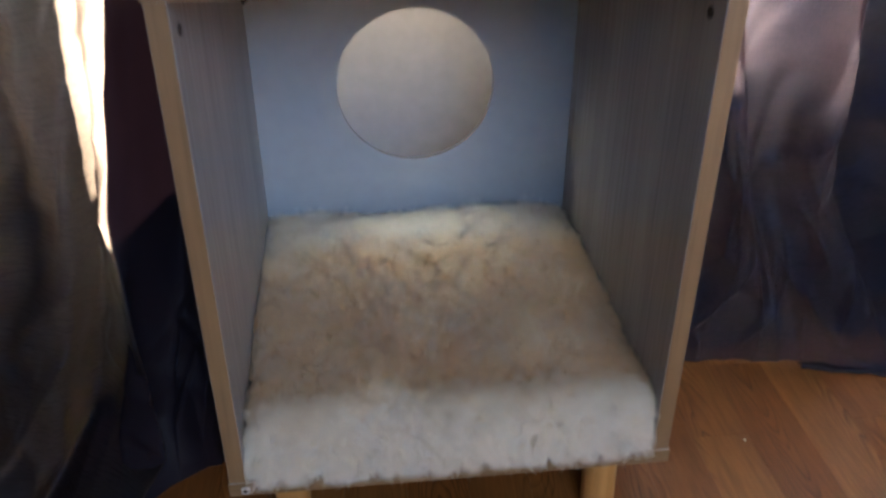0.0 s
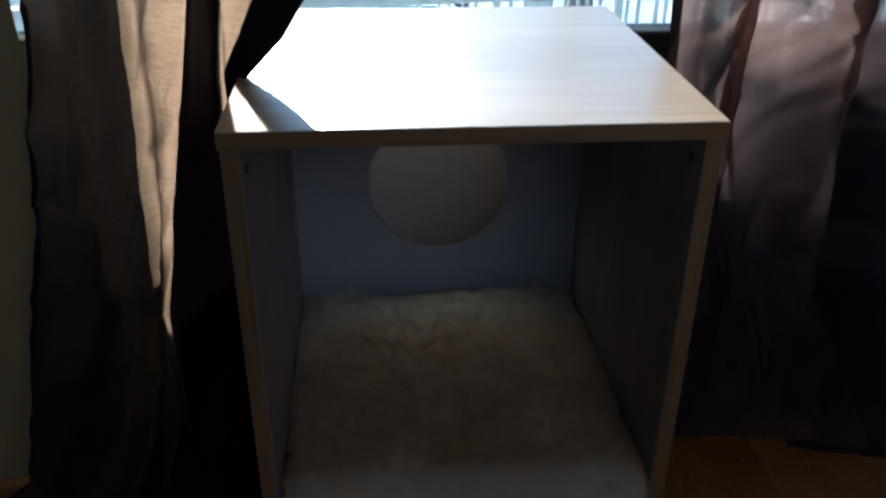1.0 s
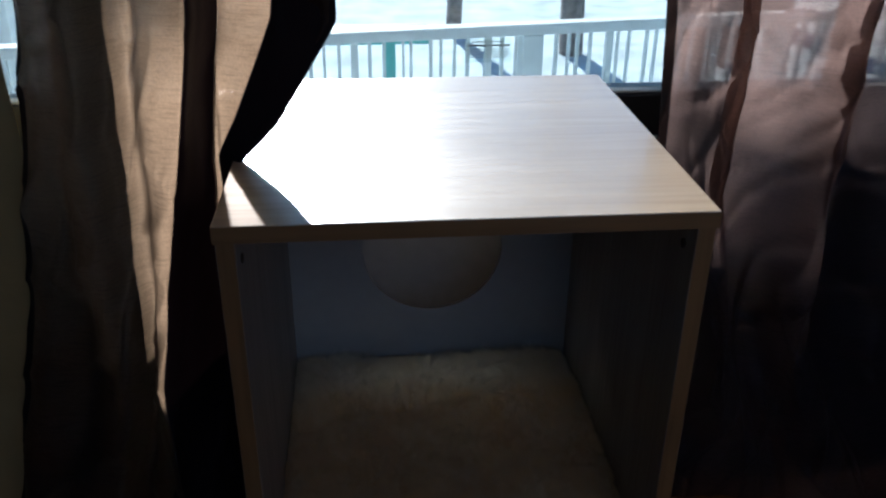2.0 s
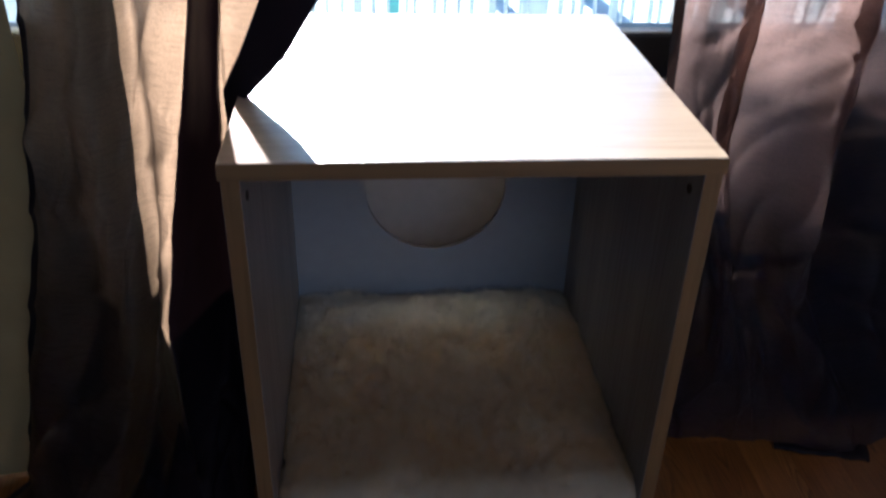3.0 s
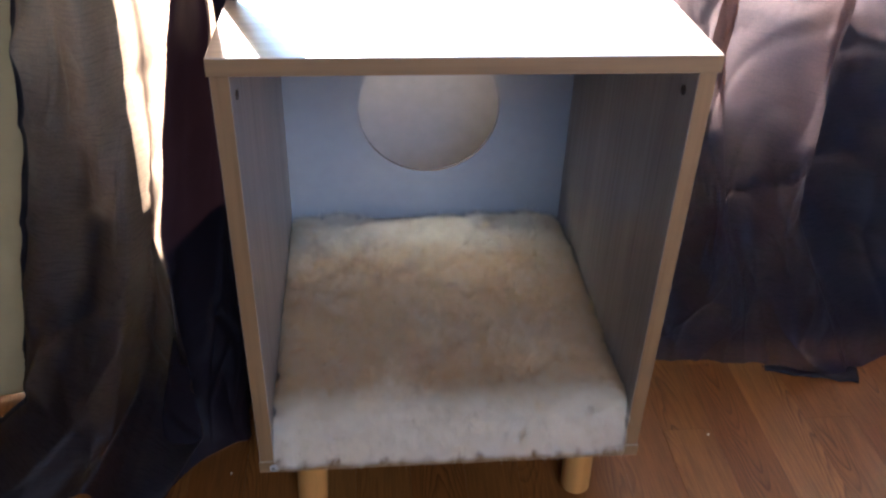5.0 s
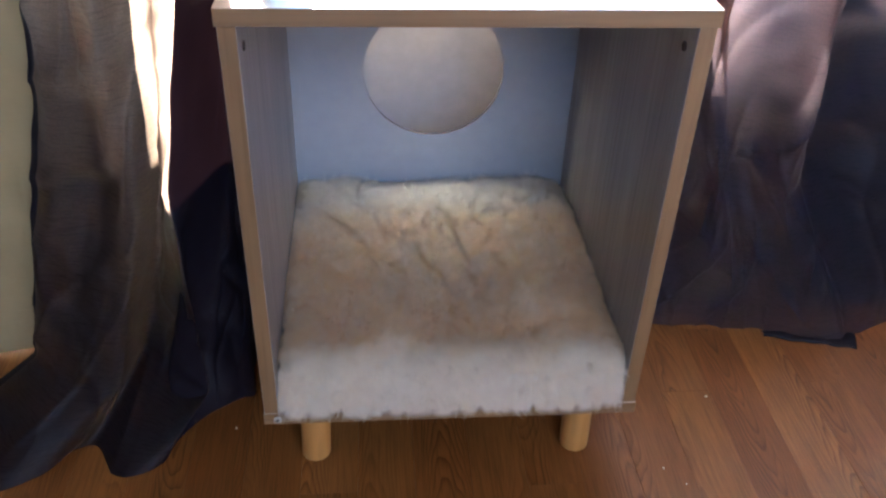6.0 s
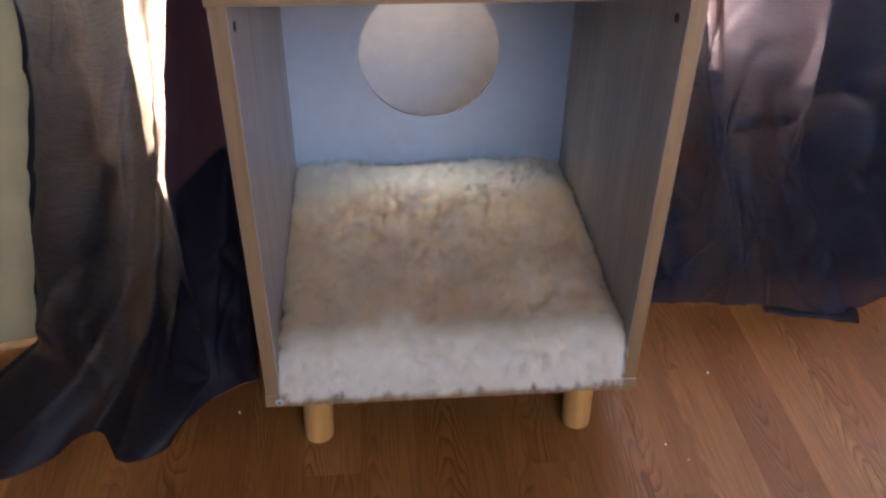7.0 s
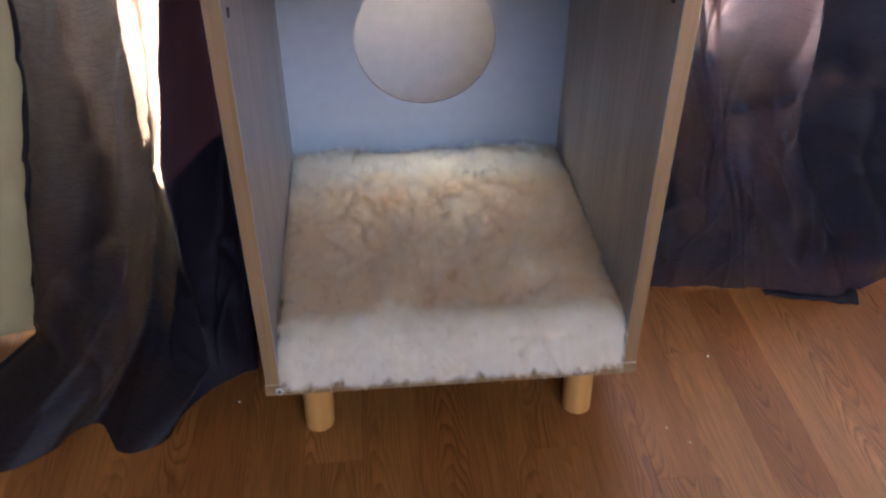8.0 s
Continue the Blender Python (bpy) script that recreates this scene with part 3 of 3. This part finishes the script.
right_levels = [
    (2.15, [(.10, .40), (.14, .36), (.2, .42), (.27, .36), (.34, .42), (.42, .36), (.5, .42), (.6, .36), (.72, .42), (.85, .36), (1.0, .40)]),
    (0.66, [(.284, .400), (.318, .365), (.349, .318), (.357, .298), (.346, .320), (.41, .325), (.466, .272), (.480, .284), (.463, .335), (.60, .440), (.76, .430)]),
    (0.45, [(.298, .405), (.325, .375), (.344, .335), (.352, .305), (.341, .325), (.41, .325), (.462, .272), (.476, .286), (.466, .350), (.60, .455), (.76, .420)]),
    (0.22, [(.300, .350), (.33, .320), (.355, .265), (.385, .270), (.400, .300), (.43, .295), (.470, .275), (.500, .295), (.525, .340), (.62, .360), (.76, .340)]),
    (0.0006, [(.285, .275), (.33, .268), (.385, .258), (.430, .252), (.470, .250), (.50, .238), (.545, .222), (.590, .212), (.612, .232), (.68, .255), (.78, .270)]),
]
curtain_right = thing("curtain", (0.5, 0.28, 0), "brown sheer curtain panel hanging to the floor, sunlit from behind", "curtain", "brown curtains")
bm = drape(right_levels, 260, 230, 0.014, 9.0, 8, 2, 0)
bmesh.ops.translate(bm, verts=bm.verts, vec=-Vector((0.5, 0.28, 0)))
part("cloth", bm, [SHEER, HEM_AND_SHADE], curtain_right, smooth=True)
# a dark loose sheet with a rounded top, added as shade behind the lower panel
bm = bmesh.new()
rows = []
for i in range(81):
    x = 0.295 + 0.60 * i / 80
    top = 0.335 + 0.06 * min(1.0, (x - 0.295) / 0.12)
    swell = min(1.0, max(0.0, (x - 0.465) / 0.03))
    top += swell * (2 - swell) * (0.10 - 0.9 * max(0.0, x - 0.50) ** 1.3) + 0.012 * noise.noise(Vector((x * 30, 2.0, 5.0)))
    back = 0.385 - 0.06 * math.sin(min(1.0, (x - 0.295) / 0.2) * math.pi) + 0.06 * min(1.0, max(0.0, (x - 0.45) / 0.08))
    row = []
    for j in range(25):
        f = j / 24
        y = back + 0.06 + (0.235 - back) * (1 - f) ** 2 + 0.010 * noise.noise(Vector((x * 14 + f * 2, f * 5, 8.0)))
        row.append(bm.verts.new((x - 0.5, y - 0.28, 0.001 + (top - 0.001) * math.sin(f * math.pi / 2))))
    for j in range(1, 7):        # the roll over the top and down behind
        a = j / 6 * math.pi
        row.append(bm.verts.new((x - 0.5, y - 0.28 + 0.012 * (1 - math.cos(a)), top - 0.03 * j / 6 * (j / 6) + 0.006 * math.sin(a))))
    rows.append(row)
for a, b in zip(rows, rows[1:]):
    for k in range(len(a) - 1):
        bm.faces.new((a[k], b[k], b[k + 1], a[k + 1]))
part("shade_sheet", bm, HEM_AND_SHADE, curtain_right, "added dark sheet standing for shade behind the panel", smooth=True)
# the hem is turned under and lies on the floor in a flattened fold
bm = bmesh.new()
rows = []
for i in range(41):
    f = i / 40
    x = 0.480 + 0.132 * f
    width = (0.010 + 0.024 * f) * (1.0 + 0.25 * noise.noise(Vector((f * 5, 2.0, 7.0))))
    y = 0.240 - 0.010 * f + 0.004 * noise.noise(Vector((f * 6, 0, 3.0)))
    tall = 0.005 + 0.002 * noise.noise(Vector((f * 7, 4.0, 1.0)))
    row = []
    for k in range(13):
        a = math.pi * k / 12
        row.append(bm.verts.new((x + 0.006 * math.cos(a) * f - 0.5, y - width * (0.5 - 0.5 * math.cos(a)) - 0.28, 0.0008 + tall * math.sin(a) ** 0.7)))
    rows.append(row)
for a, b in zip(rows, rows[1:]):
    for k in range(12):
        bm.faces.new((a[k], a[k + 1], b[k + 1], b[k]))
bm.faces.new(rows[-1])
part("turned_hem", bm, LAYER_SHADE, curtain_right, "dark turned-under hem", smooth=True)

cream_levels = [
    (2.15, [(-1.3, .36), (-1.2, .32), (-1.1, .37), (-1.0, .32), (-.9, .37), (-.8, .32), (-.7, .37), (-.6, .33), (-.50, .35), (-.45, .34)]),
    (0.6, [(-1.3, .30), (-1.2, .27), (-1.1, .31), (-1.0, .27), (-.9, .30), (-.8, .26), (-.7, .305), (-.60, .285), (-.52, .300), (-.466, .300)]),
    (0.44, [(-1.3, .29), (-1.2, .26), (-1.1, .30), (-1.0, .255), (-.9, .29), (-.8, .25), (-.7, .29), (-.60, .272), (-.52, .290), (-.455, .285)]),
    (0.20, [(-1.3, .27), (-1.2, .24), (-1.1, .28), (-1.0, .235), (-.9, .27), (-.8, .23), (-.7, .27), (-.61, .248), (-.545, .268), (-.508, .262)]),
    (0.008, [(-1.3, .25), (-1.2, .22), (-1.1, .26), (-1.0, .21), (-.9, .25), (-.8, .21), (-.7, .245), (-.64, .205), (-.590, .232), (-.552, .240)]),
]
cream = thing("cream_curtain", (-0.85, 0.28, 0), "cream cloth curtain hanging to the floor behind the brown one", "curtain")
bm = drape(cream_levels, 120, 60, 0.006, 15.0, 0, 0, 0)
bmesh.ops.translate(bm, verts=bm.verts, vec=-Vector((-0.85, 0.28, 0)))
part("cloth", bm, CREAM_CLOTH, cream, smooth=True)

# ---- pet box: a bedside cube on legs with a round hole in its back ----
W, D, H, B, TH = 0.42, 0.42, 0.572, 0.095, 0.016
pet_box = thing("pet_house_table", (0, 0, 0), "open-fronted light oak laminate pet house table on round legs", "pet house")
h = W / 2
part("top_panel", box((-h - 0.0015, -0.001, H - TH), (h + 0.0015, D, H), 0.0008), OAK_X, pet_box, "light oak laminate top, glossy in window light")
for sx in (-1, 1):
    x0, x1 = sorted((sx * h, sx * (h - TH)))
    part("side_panel", box((x0, 0.0015, B + TH), (x1, D, H - TH), 0.0006), OAK_Z_GLARE, pet_box)
part("bottom_panel", box((-h - 0.001, 0, B), (h + 0.001, D, B + TH), 0.0008), OAK_X, pet_box)
part("top_edge_band", box((-h - 0.0015, -0.0016, H - TH + 0.0006), (h + 0.0015, -0.0011, H - 0.0006)), EDGE_X, pet_box, "warm oak edge band")
part("bottom_edge_band", box((-h - 0.001, -0.0006, B + 0.0006), (h + 0.001, -0.0001, B + TH - 0.0006)), EDGE_X, pet_box, "warm oak edge band")
for sx in (-1, 1):
    x0, x1 = sorted((sx * (h - 0.0006), sx * (h - TH + 0.0006)))
    part("side_edge_band", box((x0, 0.0009, B + TH + 0.0006), (x1, 0.0014, H - TH - 0.0006)), EDGE_Z, pet_box, "warm oak edge band")


def holed_board(x, z0, z1, y0, y1, cx, cz, r, n=72):
    """A thin upright board with a round hole through it."""
    bm = bmesh.new()
    rings = []
    for y in (y0, y1):
        inner, outer = [], []
        for k in range(n):
            a = math.tau * k / n
            c, s = math.cos(a), math.sin(a)
            inner.append(bm.verts.new((cx + r * c, y, cz + r * s)))
            tx = ((x if c > 0 else -x) - cx) / c if abs(c) > 1e-9 else 1e9
            tz = ((z1 if s > 0 else z0) - cz) / s if abs(s) > 1e-9 else 1e9
            t = min(tx, tz)
            outer.append(bm.verts.new((cx + t * c, y, cz + t * s)))
        for sx in (-x, x):       # pull the nearest ray ends onto the corners
            for zz in (z0, z1):
                min(outer, key=lambda v: (v.co.x - sx) ** 2 + (v.co.z - zz) ** 2).co = (sx, y, zz)
        rings.append((inner, outer))
    (fi, fo), (bi, bo) = rings
    for k in range(n):
        j = (k + 1) % n
        bm.faces.new((fo[k], fo[j], fi[j], fi[k]))
        bm.faces.new((bi[k], bi[j], bo[j], bo[k])).material_index = 1
        bm.faces.new((fi[k], fi[j], bi[j], bi[k])).material_index = 1
        bm.faces.new((fo[j], fo[k], bo[k], bo[j]))
    bmesh.ops.recalc_face_normals(bm, faces=bm.faces)
    return bm


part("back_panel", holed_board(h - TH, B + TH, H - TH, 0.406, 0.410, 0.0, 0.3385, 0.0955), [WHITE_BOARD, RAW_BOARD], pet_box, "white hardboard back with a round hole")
for sx in (-1, 1):
    for y in (0.043, 0.362):
        bm = cyl(0.0176, 0.0180, 0.0, B, 36, (0, 0), 0.003)
        for v in bm.verts:      # legs splay slightly outwards
            v.co.x += sx * (0.157 + (B - v.co.z) * 0.03)
            v.co.y += y
        part("leg", bm, PINE, pet_box, "round turned beech leg", smooth=False)
# dark discs and bars carry the shade of holes and slot in their colour
# cam-lock holes inside the sides, and the screw in the edge of the bottom
for sx in (-1, 1):
    bm = bmesh.new()
    bmesh.ops.create_cone(bm, cap_ends=True, segments=16, radius1=0.0045, radius2=0.0045, depth=0.0016,
                          matrix=Matrix.Translation((sx * (h - TH - 0.0006), 0.027, 0.529)) @ pose(0, 0, 0, 0, 90, 0))
    part("cam_lock", bm, DARK_HOLE, pet_box, "small dark fitting hole")
bm = bmesh.new()
bmesh.ops.create_cone(bm, cap_ends=True, segments=24, radius1=0.0046, radius2=0.0041, depth=0.0022,
                      matrix=Matrix.Translation((-h + 0.0145, -0.0012, B + 0.0075)) @ pose(0, 0, 0, 90, 0, 0))
screw = part("screw", bm, SCREW_MAT, pet_box, "pale cross-head screw")
bm = bmesh.new()
add_box(bm, (-h + 0.0118, -0.0028, B + 0.0068), (-h + 0.0172, -0.0022, B + 0.0082))
add_box(bm, (-h + 0.0138, -0.0029, B + 0.0048), (-h + 0.0152, -0.00225, B + 0.0102))
part("cross_slot", bm, DARK_HOLE, screw)

# ---- fur cushion on the bottom of the box ----
CX, CY0, CY1, CZ0, CZ1, CR = 0.191, 0.013, 0.398, B + TH + 0.002, 0.170, 0.024
cushion = thing("fur_cushion", (0, 0.2, B + TH), "thick cream faux fur cushion lying inside the box", "cushion")
PATH_LEN = [CZ1 - CZ0 - CR, CR * math.pi / 2, CY1 - CY0 - CR]


def pad_surface(u, s):
    """A place and normal on the pad: u across, s from the lower front edge over the top to the back."""
    a, b, c = PATH_LEN
    if s < a:
        y, z, ny, nz = CY0, CZ0 + s, -1.0, 0.0
    elif s < a + b:
        t = (s - a) / CR
        y, z = CY0 + CR - CR * math.cos(t), CZ1 - CR + CR * math.sin(t)
        ny, nz = -math.cos(t), math.sin(t)
    else:
        y, z, ny, nz = CY0 + CR + (s - a - b), CZ1, 0.0, 1.0
    x = u * CX
    side = max(0.0, (abs(x) - (CX - 0.022)) / 0.022)
    z -= 0.014 * side ** 2.5
    z += 0.004 * noise.noise(Vector((x * 12, y * 12, 1.7))) * nz
    y += 0.012 * side ** 2.5 * (-ny)
    n = Vector((math.copysign(0.9 * side ** 1.5, x), ny, nz)).normalized()
    return Vector((x, y, z)), n


bm = bmesh.new()
grid = [[bm.verts.new(pad_surface(-1 + 2 * i / 40, sum(PATH_LEN) * j / 60)[0] - Vector((0, 0.2, B + TH))) for i in range(41)] for j in range(61)]
for j in range(60):
    for i in range(40):
        bm.faces.new((grid[j][i], grid[j][i + 1], grid[j + 1][i + 1], grid[j + 1][i]))
rim = [e for e in bm.edges if e.is_boundary]
low = bmesh.ops.extrude_edge_only(bm, edges=rim)["geom"]
for v in low:
    if isinstance(v, bmesh.types.BMVert):
        v.co.z = 0.0025
bmesh.ops.holes_fill(bm, edges=[e for e in bm.edges if e.is_boundary], sides=0)
bmesh.ops.recalc_face_normals(bm, faces=bm.faces)
part("pad", bm, FUR, cushion, smooth=True)


def fur_mesh(count, seed):
    """Strands gathered in tufts: each tuft of about a centimetre leans its own way."""
    rng = random.Random(seed)
    verts, faces = [], []
    total = sum(PATH_LEN)
    front = (PATH_LEN[0] + PATH_LEN[1]) / total
    o = Vector((0, 0.2, B + TH))
    tufts = {}
    cell = 0.0075

    def tuft(u, s):
        key = (math.floor(u * CX / cell), math.floor(s / cell))
        if key not in tufts:
            r = random.Random(key[0] * 7919 + key[1] * 104729 + 3)
            cu = (key[0] + r.uniform(0.1, 0.9)) * cell / CX
            cs = (key[1] + r.uniform(0.1, 0.9)) * cell
            p, n = pad_surface(max(-1, min(1, cu)), max(0, min(total, cs)))
            q = p * 16
            broad = Vector((noise.noise(q), noise.noise(q + Vector((7, 3, 1))), 0)) * 1.1
            own = Vector((r.uniform(-1, 1), r.uniform(-1, 1), 0)) * 0.4
            # the front hangs down and fans out, the top is brushed forward in swirls
            hang = Vector((own.x * 1.3 + broad.x * 0.5, -0.3, -0.5 + own.y * 0.9))
            lying = broad + own + Vector((0.1, -0.55, 0))
            f = max(0.0, min(1.0, (n.z - 0.25) / 0.7))
            lean = hang.lerp(lying, f)
            tufts[key] = (p, n, lean, r.uniform(0.85, 1.25))
        return tufts[key]

    for k in range(count):
        s = rng.random() * total if rng.random() > 0.38 else rng.random() * front * total * 1.1
        u = rng.uniform(-1, 1)
        p, n = pad_surface(u, s)
        tp, tn, lean, size = tuft(u, s)
        flow = lean + Vector((rng.uniform(-.45, .45), rng.uniform(-.45, .45), rng.uniform(-.25, .25)))
        if n.z < 0.6:
            lift, length = rng.uniform(0.3, 1.0), rng.uniform(0.012, 0.026) * size * (1.6 if k % 14 == 0 else 1.0)
        else:
            lift, length = rng.uniform(0.2, 0.5), rng.uniform(0.014, 0.027) * size
        d0 = (n * (lift + 0.15) + flow * 0.5).normalized()
        d1 = (n * lift * 0.5 + flow).normalized()
        side = d0.cross(n)
        if side.length < 1e-3:
            side = Vector((1, 0, 0))
        side = side.normalized() * rng.uniform(0.00014, 0.00030)
        a = p - n * 0.002
        b = a + d0 * length * 0.5
        c = b + d1 * length * 0.5
        axis = tp + (tn * 0.3 + lean * 0.75) * length * 0.9
        b = b.lerp(axis, 0.12)
        c = c.lerp(axis + (c - b) * 0.4, 0.28)
        drop = rng.random() ** 3.2
        for w in (a, b, c):
            w.x = max(-h + TH + 0.001, min(h - TH - 0.001, w.x))
            w.y = max(-0.011, min(w.y, 0.404))
            w.z = max(B + TH + 0.0008, w.z) if w.y > 0.002 else max(w.z, B + TH - 0.012 * drop)
        i = len(verts)
        verts += [tuple(v) for v in (a - side - o, a + side - o, b - side * 0.8 - o, b + side * 0.8 - o, c - o)]
        faces += [(i, i + 1, i + 3, i + 2), (i + 2, i + 3, i + 4)]
    me = bpy.data.meshes.new("fur")
    me.from_pydata(verts, [], faces)
    me.materials.append(FUR)
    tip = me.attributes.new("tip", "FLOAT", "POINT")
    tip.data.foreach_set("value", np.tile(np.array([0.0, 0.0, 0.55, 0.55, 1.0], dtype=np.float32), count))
    return me


fur = new("fur", fur_mesh(440000, 5))
fur.parent = cushion
tagged(fur, "shaggy cream fur strands", kind="stuff")

# ---- crumbs on the floor ----
for x, y, r in ((0.355, 0.113, 0.0016), (0.262, -0.005, 0.0012), (-0.262, 0.085, 0.0014), (0.283, -0.03, 0.0009)):
    bm = bmesh.new()
    bmesh.ops.create_icosphere(bm, subdivisions=2, radius=r)
    for v in bm.verts:
        v.co *= 1 + 0.35 * noise.noise(v.co * 900)
        v.co.z *= 0.6
    ob = mesh_object("crumb", bm, CRUMB, True)
    ob.location = (x, y, r * 0.5)
    tagged(ob, "tiny pale crumb lying on the oak floor", "crumb", "crumbs on the floor")

# ---- floor: oak strips, each its own piece ----
floor = setting("floor", box((X0 - 0.15, Y0 - 0.16, -0.12), (X1 + 0.15, Y1 + 0.16, -0.011)), RUBBER, "warm oak strip laminate floor", "floor")
STRIP, X_JOINT = 0.0675, -0.0415
shared = {}


def strip_mesh(length):
    key = round(length, 3)
    if key not in shared:
        bm = bmesh.new()
        w, e = STRIP / 2 - 0.0001, 0.0003
        lo = [(-w, 0.0001), (w, 0.0001), (w, length - 0.0001), (-w, length - 0.0001)]
        hi = [(-w + e, 0.0001 + e), (w - e, 0.0001 + e), (w - e, length - 0.0001 - e), (-w + e, length - 0.0001 - e)]
        a = [bm.verts.new((x, y, -0.010)) for x, y in lo]
        b = [bm.verts.new((x, y, -0.00015)) for x, y in lo]
        c = [bm.verts.new((x, y, 0.0)) for x, y in hi]
        for r0, r1 in ((a, b), (b, c)):
            for k in range(4):
                bm.faces.new((r0[k], r0[(k + 1) % 4], r1[(k + 1) % 4], r1[k]))
        bm.faces.new(c)
        me = bpy.data.meshes.new("strip")
        bm.to_mesh(me)
        bm.free()
        me.materials.append(FLOOR_MAT)
        shared[key] = me
    return shared[key]


rng = random.Random(11)
far_verts, far_faces = [], []
k0 = math.ceil((X0 - X_JOINT) / STRIP)
k1 = math.floor((X1 - X_JOINT) / STRIP)
for k in range(k0 - 1, k1 + 1):
    x = X_JOINT + (k + 0.5) * STRIP
    # end joints that show beside the box
    known = {2: -0.022, 8: 0.135, 4: -0.08}
    y = known.get(k, rng.uniform(-0.25, 0.15))
    lengths = (0.40, 0.50, 0.60, 0.75)
    while y > Y0:
        y -= rng.choice(lengths)
    while y < Y1:
        length = rng.choice(lengths)
        if k in known and y < known[k] - 0.01 < y + length:
            length = known[k] - y
        length = min(length, Y1 - y)
        if y < Y0:
            length -= Y0 - y
            y = Y0
        if length < 0.02:
            y += max(length, 0.001)
            continue
        if -0.75 < x < 0.95 and y + length > -0.75:
            ob = new("floor_strip", strip_mesh(length))
            ob.location = (x, y, 0)
            ob.parent = floor
        else:
            i = len(far_verts)
            w = STRIP / 2 - 0.0003
            far_verts += [(x - w, y, -0.0005), (x + w, y, -0.0005), (x + w, y + length - 0.0005, -0.0005), (x - w, y + length - 0.0005, -0.0005)]
            far_faces.append((i, i + 1, i + 2, i + 3))
        y += length
me = bpy.data.meshes.new("far_strips")
me.from_pydata(far_verts, [], far_faces)
me.materials.append(FLOOR_MAT)
far = new("far_strips", me)
far.parent = floor
tagged(far, kind="stuff")
